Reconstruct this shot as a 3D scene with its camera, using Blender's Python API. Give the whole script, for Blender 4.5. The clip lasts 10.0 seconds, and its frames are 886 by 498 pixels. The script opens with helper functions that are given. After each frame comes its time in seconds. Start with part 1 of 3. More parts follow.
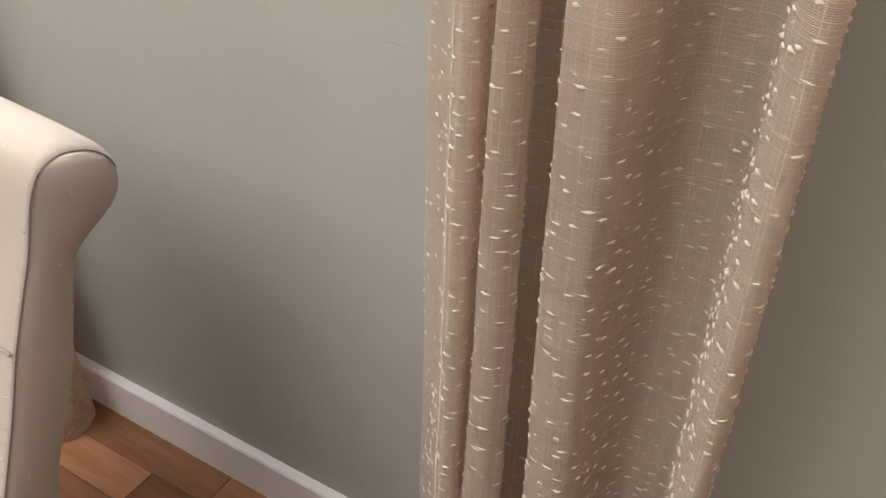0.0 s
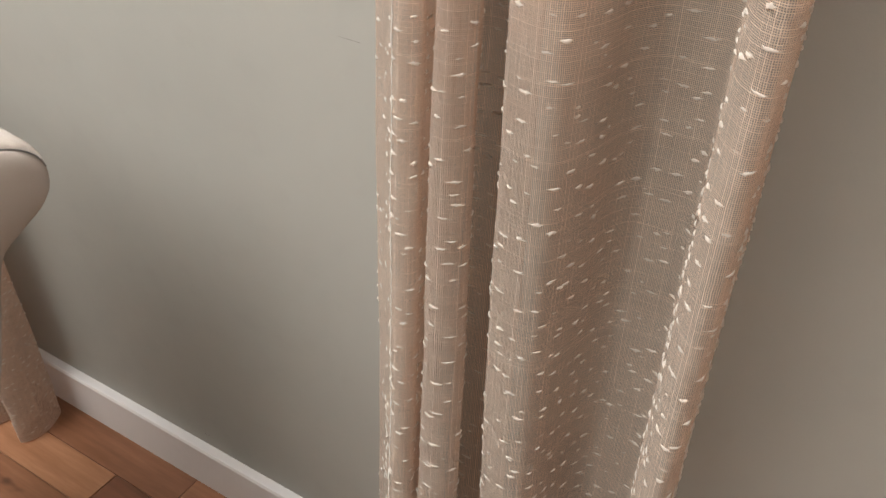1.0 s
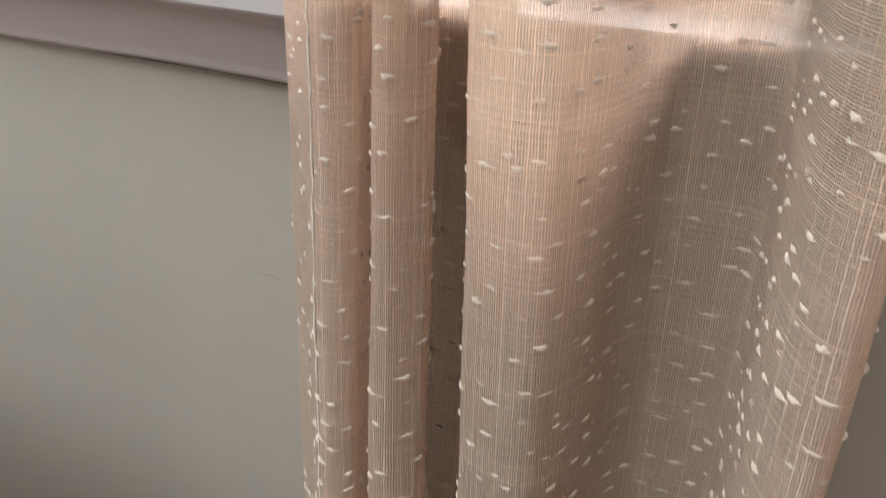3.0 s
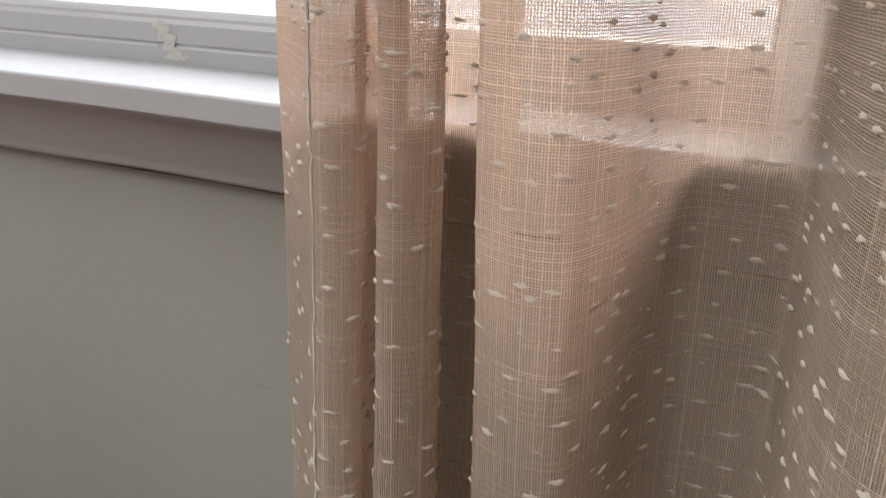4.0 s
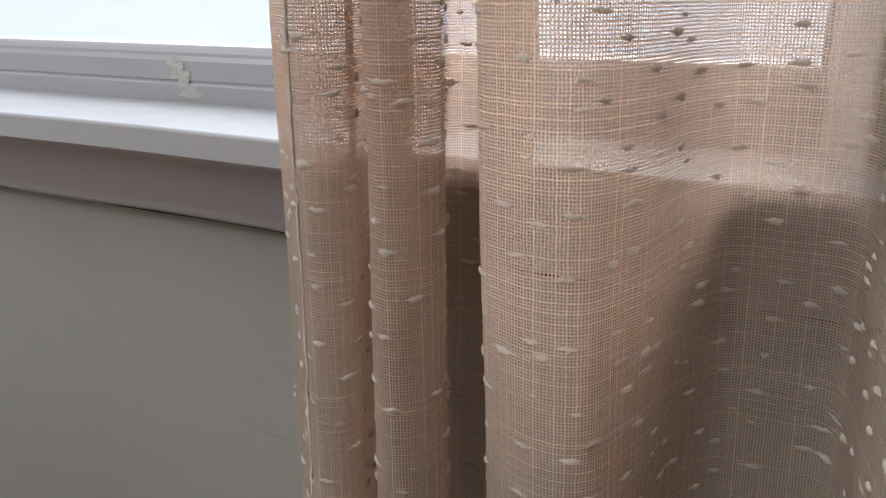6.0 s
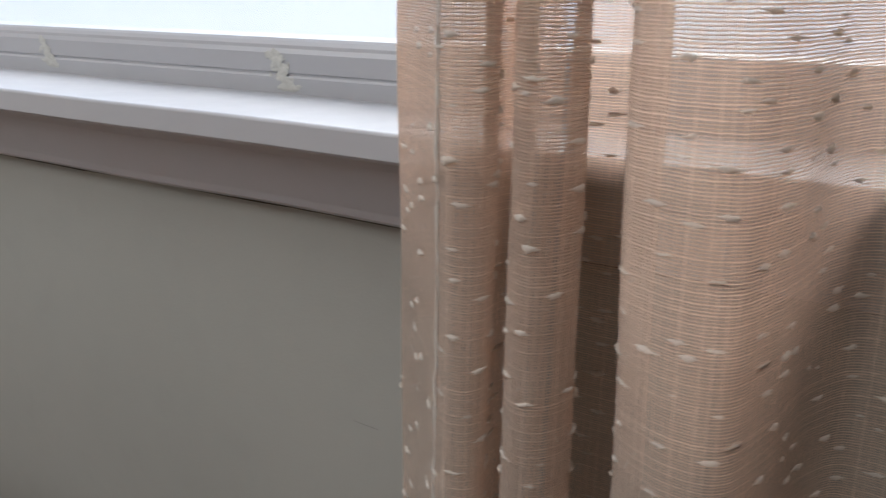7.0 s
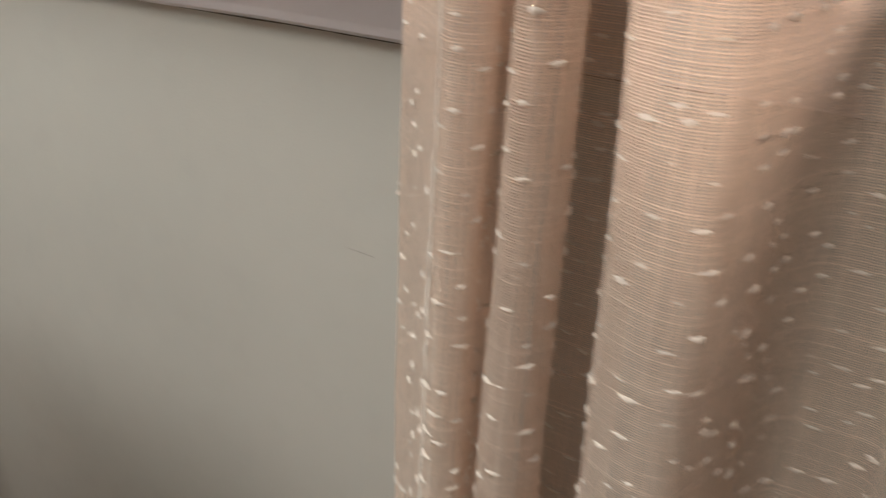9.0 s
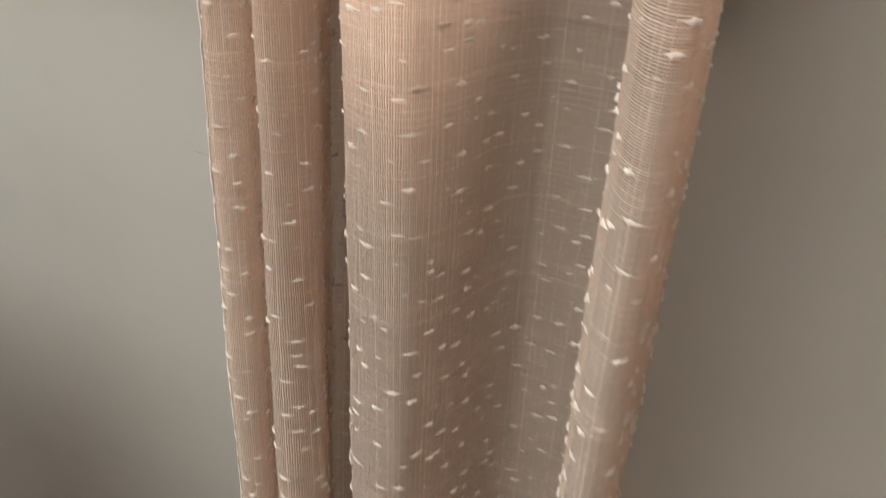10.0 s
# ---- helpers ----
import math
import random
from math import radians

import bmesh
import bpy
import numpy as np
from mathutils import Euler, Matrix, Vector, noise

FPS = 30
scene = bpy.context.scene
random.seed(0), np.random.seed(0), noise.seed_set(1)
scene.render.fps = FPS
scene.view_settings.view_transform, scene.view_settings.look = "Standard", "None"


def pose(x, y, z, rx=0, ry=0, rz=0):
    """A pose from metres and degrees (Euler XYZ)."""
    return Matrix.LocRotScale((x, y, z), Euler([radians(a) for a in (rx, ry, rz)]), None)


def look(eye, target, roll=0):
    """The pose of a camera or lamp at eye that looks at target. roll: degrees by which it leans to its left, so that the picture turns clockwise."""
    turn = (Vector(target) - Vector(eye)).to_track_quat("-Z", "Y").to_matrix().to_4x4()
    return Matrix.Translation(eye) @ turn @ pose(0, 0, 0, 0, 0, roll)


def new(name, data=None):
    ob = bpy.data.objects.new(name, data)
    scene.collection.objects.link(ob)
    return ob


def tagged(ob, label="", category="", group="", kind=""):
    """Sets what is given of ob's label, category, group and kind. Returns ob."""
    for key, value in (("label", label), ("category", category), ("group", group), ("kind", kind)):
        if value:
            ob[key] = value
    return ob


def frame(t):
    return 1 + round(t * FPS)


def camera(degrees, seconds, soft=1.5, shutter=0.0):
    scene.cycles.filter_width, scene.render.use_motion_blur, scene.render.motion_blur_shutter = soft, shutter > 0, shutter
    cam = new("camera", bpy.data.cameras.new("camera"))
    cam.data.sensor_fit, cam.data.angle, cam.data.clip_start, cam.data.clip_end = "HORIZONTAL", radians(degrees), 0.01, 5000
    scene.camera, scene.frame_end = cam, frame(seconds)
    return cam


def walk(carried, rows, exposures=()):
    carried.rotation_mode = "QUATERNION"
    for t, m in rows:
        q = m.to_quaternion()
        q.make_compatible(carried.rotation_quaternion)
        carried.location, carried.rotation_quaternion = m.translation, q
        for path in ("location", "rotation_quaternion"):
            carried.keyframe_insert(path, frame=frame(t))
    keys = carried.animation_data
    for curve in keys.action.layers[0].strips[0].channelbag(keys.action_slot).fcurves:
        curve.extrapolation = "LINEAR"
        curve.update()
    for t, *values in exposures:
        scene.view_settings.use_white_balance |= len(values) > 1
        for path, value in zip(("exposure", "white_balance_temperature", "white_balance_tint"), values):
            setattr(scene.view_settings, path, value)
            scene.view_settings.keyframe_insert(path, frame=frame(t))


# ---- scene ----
SOFT, SHUTTER = 1.2, 0.5
SKY_STRENGTH, SUN_STRENGTH = 0.15, 1.5
LAMP_POWER, LAMP_COLOUR, LAMP_AT, LAMP_SIZE = 23.0, (1.0, 0.945, 0.88), (-1.12, -0.85, 2.40), 2.4
# seconds, stops, kelvin, tint
EXPOSURES = [(0.0, 2.05, 6280, 10), (1.0, 2.23, 6280, 10), (1.5, 2.27, 6230, 10), (2.5, 1.99, 6230, 10), (3.2, 1.66, 6180, 10), (4.5, 1.07, 6180, 10), (6.5, 0.97, 5880, 10), (7.5, 0.99, 5880, 10), (8.3, 1.27, 6230, 9), (9.0, 1.87, 6330, 9), (9.5, 1.95, 6330, 9), (10.0, 2.09, 6230, 9)]
cam = camera(59.99, 10.0, soft=SOFT, shutter=SHUTTER)
# seconds, place, turn
PATH = [
    (0.0, -0.0189, 0.0025, 1.1795, 55.118, -1.507, 30.251),
    (0.5, 0.0019, 0.0234, 1.1752, 55.048, -2.291, 31.132),
    (1.0, -0.0024, 0.0558, 1.1731, 54.493, -2.263, 30.421),
    (1.5, -0.0240, 0.0930, 1.1745, 54.600, -2.171, 29.724),
    (2.0, -0.0518, 0.1364, 1.1857, 57.562, -2.504, 28.753),
    (2.5, -0.0665, 0.1709, 1.1985, 60.566, -2.321, 26.626),
    (3.0, -0.0814, 0.1873, 1.2082, 63.870, -2.406, 25.012),
    (4.5, -0.1074, 0.2118, 1.2277, 70.480, -1.537, 22.765),
    (5.0, -0.1091, 0.2268, 1.2235, 70.373, -0.833, 22.666),
    (6.5, -0.0959, 0.2468, 1.2193, 71.927, -0.033, 28.915),
    (7.0, -0.1319, 0.2255, 1.2211, 71.085, -0.304, 30.033),
    (7.5, -0.1489, 0.2162, 1.2163, 70.587, -1.258, 29.788),
    (8.0, -0.1566, 0.2300, 1.2063, 68.405, -0.895, 32.341),
    (8.5, -0.1622, 0.2273, 1.1808, 65.555, -1.993, 32.512),
    (9.0, -0.1238, 0.2090, 1.1756, 63.240, -2.101, 30.343),
    (9.5, -0.0443, 0.2072, 1.1824, 61.625, -2.900, 27.681),
    (10.0, 0.0005, 0.1765, 1.1811, 59.496, -3.824, 26.522),
]
walk(cam, [(t, pose(x, y, z, rx, ry, rz)) for t, x, y, z, rx, ry, rz in PATH], EXPOSURES)

# ---- world, sun, lamps, exposure ----
def sky_world(strength, elevation, rotation):
    w = bpy.data.worlds.new("sky")
    scene.world = w
    w.use_nodes = True
    nt = w.node_tree
    nt.nodes.clear()
    out = nt.nodes.new("ShaderNodeOutputWorld")
    bg = nt.nodes.new("ShaderNodeBackground")
    sky = nt.nodes.new("ShaderNodeTexSky")
    sky.sky_type = "NISHITA"
    sky.sun_disc = False
    sky.sun_elevation = elevation
    sky.sun_rotation = rotation
    sky.air_density, sky.dust_density, sky.ozone_density = 1.0, 4.0, 1.0
    bg.inputs["Strength"].default_value = strength
    nt.links.new(sky.outputs["Color"], bg.inputs["Color"])
    nt.links.new(bg.outputs["Background"], out.inputs["Surface"])


SUN_ELEVATION, SUN_AZIMUTH = radians(48), radians(-8)
sky_world(SKY_STRENGTH, SUN_ELEVATION, SUN_AZIMUTH)

sun = new("sun", bpy.data.lights.new("sun", "SUN"))
sun.data.energy, sun.data.angle, sun.data.color = SUN_STRENGTH, radians(70), (1.0, 0.995, 0.985)
sun.matrix_world = look((6 * math.sin(SUN_AZIMUTH), 6 * math.cos(SUN_AZIMUTH), 6 * math.tan(SUN_ELEVATION)), (0, 0, 0))

lamp = new("ceiling_lamp", bpy.data.lights.new("ceiling_lamp", "AREA"))
lamp.data.shape, lamp.data.size = "DISK", LAMP_SIZE
lamp.data.energy, lamp.data.color = LAMP_POWER, LAMP_COLOUR
lamp.matrix_world = look(LAMP_AT, (LAMP_AT[0], LAMP_AT[1], 0))


# ---- materials ----
class Nodes:
    """Short hand for building a node tree."""

    def __init__(self, name):
        self.mat = bpy.data.materials.new(name)
        self.mat.use_nodes = True
        self.nt = self.mat.node_tree
        self.nt.nodes.clear()
        self.out = self.nt.nodes.new("ShaderNodeOutputMaterial")

    def link(self, value, socket):
        if isinstance(value, bpy.types.NodeSocket):
            self.nt.links.new(value, socket)
        elif value is not None:
            if isinstance(value, (tuple, list)) and len(value) == 3 and len(socket.default_value) == 4:
                value = (*value, 1)
            socket.default_value = value

    def node(self, kind, inputs=None, **props):
        n = self.nt.nodes.new(kind)
        for k, v in props.items():
            setattr(n, k, v)
        for k, v in (inputs or {}).items():
            self.link(v, n.inputs[k])
        return n

    def math(self, op, a, b=None, c=None):
        n = self.nt.nodes.new("ShaderNodeMath")
        n.operation = op
        for i, v in enumerate((a, b, c)):
            self.link(v, n.inputs[i])
        return n.outputs[0]

    def mix(self, fac, a, b, blend="MIX"):
        n = self.nt.nodes.new("ShaderNodeMix")
        n.data_type, n.blend_type = "RGBA", blend
        for v, i in ((fac, 0), (a, 6), (b, 7)):
            self.link(v, n.inputs[i])
        return n.outputs[2]

    def noise(self, vector, scale, detail=3.0, rough=0.5):
        n = self.node("ShaderNodeTexNoise", {"Scale": scale, "Detail": detail, "Roughness": rough})
        if vector is not None:
            self.link(vector, n.inputs["Vector"])
        return n.outputs["Fac"]

    def ramp(self, fac, lo, hi, a=0.0, b=1.0):
        n = self.nt.nodes.new("ShaderNodeMapRange")
        n.clamp = True
        for i, v in enumerate((fac, lo, hi, a, b)):
            self.link(v, n.inputs[i])
        return n.outputs[0]

    def coords(self, scale=(1, 1, 1)):
        c = self.node("ShaderNodeTexCoord")
        m = self.node("ShaderNodeMapping", {"Scale": scale})
        self.link(c.outputs["Object"], m.inputs["Vector"])
        return m.outputs["Vector"]

    def bump(self, height, strength, distance):
        n = self.node("ShaderNodeBump", {"Strength": strength, "Distance": distance, "Height": height})
        return n.outputs["Normal"]

    def principled(self, colour, rough, normal=None, metal=0.0, spec=0.5, **more):
        n = self.node("ShaderNodeBsdfPrincipled", {"Base Color": colour, "Roughness": rough, "Metallic": metal, "Specular IOR Level": spec})
        if normal is not None:
            self.link(normal, n.inputs["Normal"])
        for k, v in more.items():
            self.link(v, n.inputs[k.replace("_", " ")])
        return n.outputs["BSDF"]

    def done(self, shader):
        self.nt.links.new(shader, self.out.inputs["Surface"])
        return self.mat


def paint(name, colour, rough=0.55, roller=0.02, stain=0.06, fine=420.0):
    """Rolled or brushed paint: faint cloudy tone, fine stipple."""
    k = Nodes(name)
    v = k.coords()
    big = k.noise(v, 2.2, 4)
    mid = k.noise(v, 17, 4, 0.6)
    dark = tuple(c * (1 - stain) for c in colour)
    light = tuple(min(1, c * (1 + stain)) for c in colour)
    col = k.mix(k.ramp(big, 0.3, 0.7), dark, light)
    col = k.mix(k.math("MULTIPLY", k.ramp(mid, 0.55, 0.8), 0.15), col, tuple(c * 0.8 for c in colour))
    stipple = k.noise(v, fine, 2, 0.6)
    n = k.bump(stipple, roller * 10, 0.0006)
    r = k.ramp(mid, 0.3, 0.7, rough - 0.06, rough + 0.06)
    return k.done(k.principled(col, r, n, spec=0.4))


WEAVE = 0.00132


def gauze(name, thread, through_colour, weave=WEAVE):
    """Open plain weave: uneven yarns, gaps between them let the light through."""
    k = Nodes(name)
    uv = k.node("ShaderNodeUVMap", uv_map="cloth").outputs["UV"]
    sep = k.node("ShaderNodeSeparateXYZ", {"Vector": uv})
    u, v = sep.outputs["X"], sep.outputs["Y"]
    sway = k.noise(uv, 130, 3)
    sway2 = k.node("ShaderNodeTexNoise", {"Scale": 130.0, "Detail": 3.0})
    shifted = k.node("ShaderNodeVectorMath", operation="ADD")
    k.link(uv, shifted.inputs[0])
    shifted.inputs[1].default_value = (7.3, 2.1, 4.4)
    k.link(shifted.outputs[0], sway2.inputs["Vector"])
    a = k.math("DIVIDE", k.math("ADD", u, k.math("MULTIPLY", k.math("SUBTRACT", sway, 0.5), 0.0009)), weave)
    b = k.math("DIVIDE", k.math("ADD", v, k.math("MULTIPLY", k.math("SUBTRACT", sway2.outputs["Fac"], 0.5), 0.0010)), weave)

    def yarn(x, along, seed, gain):
        index = k.math("FLOOR", x)
        white = k.node("ShaderNodeTexWhiteNoise", {"W": k.math("ADD", index, seed)}, noise_dimensions="1D").outputs["Value"]
        vec = k.node("ShaderNodeCombineXYZ", {"X": k.math("MULTIPLY", index, 3.7), "Y": k.math("MULTIPLY", along, 75.0), "Z": seed})
        fat = k.noise(vec.outputs[0], 1.0, 3, 0.65)
        vec2 = k.node("ShaderNodeCombineXYZ", {"X": k.math("MULTIPLY", index, 5.1), "Y": k.math("MULTIPLY", along, 330.0), "Z": seed + 9.0})
        knob = k.noise(vec2.outputs[0], 1.0, 2, 0.6)
        away = k.math("ABSOLUTE", k.math("SUBTRACT", k.math("FRACT", x), 0.5))
        third = k.math("LESS_THAN", k.math("MODULO", k.math("ADD", index, 30000.0), 3.0), 0.5)
        strong = k.math("MAXIMUM", k.ramp(white, 0.95, 0.98), k.math("MULTIPLY", third, k.ramp(white, 0.0, 1.0, 0.2, 0.9)))
        half = k.math("ADD", k.math("ADD", k.math("MULTIPLY", strong, 0.07), gain), k.math("ADD", k.ramp(white, 0.0, 1.0, -0.03, 0.03), k.ramp(fat, 0.3, 0.72, 0.185, 0.29)))
        body = k.math("SUBTRACT", half, away)
        cover = k.ramp(body, -0.04, 0.05)
        height = k.math("SQRT", k.math("MAXIMUM", k.math("SUBTRACT", 1.0, k.math("POWER", k.math("DIVIDE", away, half), 2.0)), 0.0))
        heavy = k.math("MULTIPLY", strong, k.math("MULTIPLY", k.ramp(height, 0.1, 0.95), k.ramp(knob, 0.4, 0.6, 0.35, 1.0)))
        return cover, height, heavy, fat

    wc, wh, wheavy, wf = yarn(a, v, 3.0, 0.015)
    fc, fh, fheavy, ff = yarn(b, u, 91.0, -0.01)
    cover = k.math("MAXIMUM", wc, fc)
    over = k.math("MODULO", k.math("ADD", k.math("FLOOR", a), k.math("FLOOR", b)), 2.0)
    height = k.math("MAXIMUM", k.math("MULTIPLY", wh, k.math("ADD", 0.65, k.math("MULTIPLY", over, 0.35))),
                    k.math("MULTIPLY", fh, k.math("SUBTRACT", 1.0, k.math("MULTIPLY", over, 0.35))))
    cloud = k.noise(uv, 38, 4, 0.6)
    pale = (0.92, 0.865, 0.77)
    dark = tuple(c * 0.84 for c in thread)
    col = k.mix(k.ramp(cloud, 0.3, 0.7), dark, thread)
    col = k.mix(k.math("MULTIPLY", k.math("MINIMUM", k.math("ADD", k.math("MULTIPLY", k.math("MAXIMUM", wheavy, fheavy), 0.8), k.math("MULTIPLY", wheavy, fheavy)), 1.0), 1.0), col, pale)
    col = k.mix(k.math("MULTIPLY", k.ramp(k.math("MAXIMUM", wf, ff), 0.62, 0.78), 0.6), col, pale)
    n = k.bump(height, 1.0, 0.0008)
    front = k.node("ShaderNodeBsdfDiffuse", {"Color": col, "Roughness": 0.9, "Normal": n}).outputs[0]
    back = k.node("ShaderNodeBsdfTranslucent", {"Color": k.mix(0.9, col, through_colour), "Normal": n}).outputs[0]
    body = k.node("ShaderNodeMixShader", {0: 0.42, 1: front, 2: back}).outputs[0]
    hole = k.node("ShaderNodeBsdfTransparent", {"Color": (1, 1, 1)}).outputs[0]
    return k.done(k.node("ShaderNodeMixShader", {0: cover, 1: hole, 2: body}).outputs[0])


def fluff(name, colour, through_share=0.4):
    """Loose cotton yarn of the slubs."""
    k = Nodes(name)
    v = k.coords()
    f = k.noise(v, 1600, 3, 0.7)
    isl = k.node("ShaderNodeNewGeometry").outputs["Random Per Island"]
    col = k.mix(isl, tuple(c * 0.82 for c in colour), colour)
    col = k.mix(k.ramp(f, 0.3, 0.7), tuple(c * 0.8 for c in colour), col)
    n = k.bump(f, 0.7, 0.0006)
    d = k.node("ShaderNodeBsdfDiffuse", {"Color": col, "Roughness": 1.0, "Normal": n}).outputs[0]
    t = k.node("ShaderNodeBsdfTranslucent", {"Color": col, "Normal": n}).outputs[0]
    return k.done(k.node("ShaderNodeMixShader", {0: through_share, 1: d, 2: t}).outputs[0])


def linen(name, colour):
    """Close-woven slipcover cotton with soft creases and tiny lint."""
    k = Nodes(name)
    v = k.coords()
    wv = k.node("ShaderNodeTexWave", {"Vector": v, "Scale": 900.0, "Distortion": 1.5, "Detail": 2.0}, bands_direction="Y").outputs["Fac"]
    wz = k.node("ShaderNodeTexWave", {"Vector": v, "Scale": 900.0, "Distortion": 1.5, "Detail": 2.0}, bands_direction="Z").outputs["Fac"]
    weave = k.math("MULTIPLY", wv, wz)
    crease = k.noise(k.coords((1, 1, 0.45)), 16, 4, 0.55)
    cloud = k.noise(v, 5, 4)
    lint = k.ramp(k.noise(v, 260, 1), 0.76, 0.82)
    col = k.mix(k.ramp(cloud, 0.3, 0.7), tuple(c * 0.92 for c in colour), colour)
    col = k.mix(k.math("MULTIPLY", weave, 0.16), col, tuple(c * 0.8 for c in colour))
    col = k.mix(k.math("MULTIPLY", lint, 0.5), col, (0.85, 0.83, 0.8))
    h = k.math("ADD", k.math("MULTIPLY", crease, 1.0), k.math("MULTIPLY", weave, 0.04))
    n = k.bump(h, 0.6, 0.008)
    return k.done(k.principled(col, 0.92, n, spec=0.15, Sheen_Weight=0.1, Sheen_Roughness=0.5))


def timber(name):
    """Rustic strip floor: each board its own tone, grain along x, knots, satin varnish."""
    k = Nodes(name)
    rnd = k.node("ShaderNodeObjectInfo").outputs["Random"]
    geo = k.node("ShaderNodeNewGeometry")
    isl = geo.outputs["Random Per Island"]
    seed = k.math("ADD", k.math("MULTIPLY", rnd, 31.0), k.math("MULTIPLY", isl, 17.0))
    pos = k.node("ShaderNodeVectorMath", {0: geo.outputs["Position"]}, operation="ADD")
    off = k.node("ShaderNodeCombineXYZ", {"X": seed, "Y": seed, "Z": seed})
    k.link(off.outputs[0], pos.inputs[1])
    m = k.node("ShaderNodeMapping", {"Vector": pos.outputs[0], "Scale": (4.0, 42.0, 42.0)})
    grain = k.noise(m.outputs[0], 1.0, 6, 0.62)
    fine = k.noise(k.node("ShaderNodeMapping", {"Vector": pos.outputs[0], "Scale": (22.0, 420.0, 420.0)}).outputs[0], 1.0, 3, 0.6)
    knots = k.noise(k.node("ShaderNodeMapping", {"Vector": pos.outputs[0], "Scale": (7.0, 17.0, 17.0)}).outputs[0], 1.0, 3, 0.55)
    tone = k.math("FRACT", k.math("ADD", k.math("MULTIPLY", seed, 5.37), 0.13))
    light = k.mix(tone, (0.50, 0.26, 0.14), (0.19, 0.072, 0.038))
    dark = k.mix(tone, (0.33, 0.155, 0.075), (0.10, 0.038, 0.02))
    col = k.mix(k.ramp(grain, 0.33, 0.68), dark, light)
    col = k.mix(k.math("MULTIPLY", k.ramp(fine, 0.5, 0.75), 0.3), col, dark)
    col = k.mix(k.math("MULTIPLY", k.ramp(knots, 0.66, 0.74), 0.85), col, (0.03, 0.014, 0.010))
    n = k.bump(k.math("ADD", grain, k.math("MULTIPLY", fine, 0.5)), 0.25, 0.0012)
    return k.done(k.principled(col, k.ramp(grain, 0.3, 0.7, 0.34, 0.5), n, spec=0.45))


def plain(name, colour, rough=0.7, spec=0.3, scale=60.0, vary=0.12):
    k = Nodes(name)
    f = k.noise(k.coords(), scale, 4, 0.6)
    col = k.mix(k.ramp(f, 0.3, 0.7), tuple(c * (1 - vary) for c in colour), tuple(min(1, c * (1 + vary)) for c in colour))
    return k.done(k.principled(col, rough, k.bump(f, 0.2, 0.001), spec=spec))


def clear_glass(name):
    k = Nodes(name)
    gloss = k.node("ShaderNodeBsdfGlossy", {"Color": (1, 1, 1), "Roughness": 0.01}).outputs[0]
    clear = k.node("ShaderNodeBsdfTransparent", {"Color": (0.96, 0.98, 0.97)}).outputs[0]
    return k.done(k.node("ShaderNodeMixShader", {0: 0.05, 1: clear, 2: gloss}).outputs[0])


WALL_PAINT = paint("greige_wall_paint", (0.345, 0.353, 0.322), 0.6, 0.03)
ROOM_PAINT = paint("off_white_bounce_paint", (0.64, 0.63, 0.60), 0.6, 0.03)
CEILING_PAINT = paint("ceiling_paint", (0.78, 0.77, 0.74), 0.8)
TRIM_PAINT = paint("white_trim_paint", (0.74, 0.735, 0.73), 0.38, 0.008, 0.03, 150.0)
# apron is white trim too; the sill's shade is put into this grey
SHADED_APRON_PAINT = paint("shade_grey_apron_paint", (0.455, 0.465, 0.49), 0.4, 0.008, 0.03, 150.0)
# white sash and sill, darkened in the colour so the room side looks dim
VINYL = paint("dimmed_white_vinyl", (0.37, 0.375, 0.39), 0.35, 0.004, 0.04, 120.0)
GAUZE = gauze("beige_gauze", (0.67, 0.615, 0.53), (0.90, 0.60, 0.43))
SLUB = fluff("cream_slub_yarn", (0.96, 0.90, 0.82), 0.38)
HEM_THREAD = fluff("pale_hem_yarn", (0.93, 0.89, 0.82), 0.12)
COVER = linen("cream_slipcover_cotton", (0.42, 0.372, 0.32))
PIPING = plain("grey_seam_thread", (0.17, 0.16, 0.15), 0.9, 0.1, 900)
WOOD = timber("rustic_strip_floor")
DARK_GAP = plain("dark_gap", (0.03, 0.026, 0.022), 0.9, 0.1)
GLASS = clear_glass("window_glass")
RESIDUE = plain("dried_pale_residue", (0.46, 0.462, 0.43), 0.7, 0.2, 240, 0.08)
MARK = plain("dark_scuff", (0.12, 0.118, 0.115), 0.8, 0.2, 300)
# outside is washed out; this made-up ground tone sets the panes' glare
EARTH = paint("pale_outside_ground", (0.45, 0.455, 0.47), 0.9, 0.0, 0.05, 3.0)


# ---- mesh helpers ----
def link_mesh(name, bm, material, smooth=False):
    me = bpy.data.meshes.new(name)
    bm.to_mesh(me)
    bm.free()
    me.materials.append(material)
    if smooth:
        for p in me.polygons:
            p.use_smooth = True
    return new(name, me)


def part(name, bm, material, parent, label="", smooth=False):
    ob = link_mesh(name, bm, material, smooth)
    ob.parent = parent
    if label:
        ob["label"] = label
    return ob


def box(bm, x0, x1, y0, y1, z0, z1, bevel=0.0, segments=2):
    g = bmesh.ops.create_cube(bm, size=1.0)
    vs = g["verts"]
    for v in vs:
        v.co = Vector(((x0 + x1) / 2 + v.co.x * (x1 - x0), (y0 + y1) / 2 + v.co.y * (y1 - y0), (z0 + z1) / 2 + v.co.z * (z1 - z0)))
    if bevel > 0:
        es = {e for v in vs for e in v.link_edges}
        bmesh.ops.bevel(bm, geom=list(es), offset=bevel, segments=segments, affect="EDGES", profile=0.5)
    return bm


def slab(*a, **k):
    return box(bmesh.new(), *a, **k)


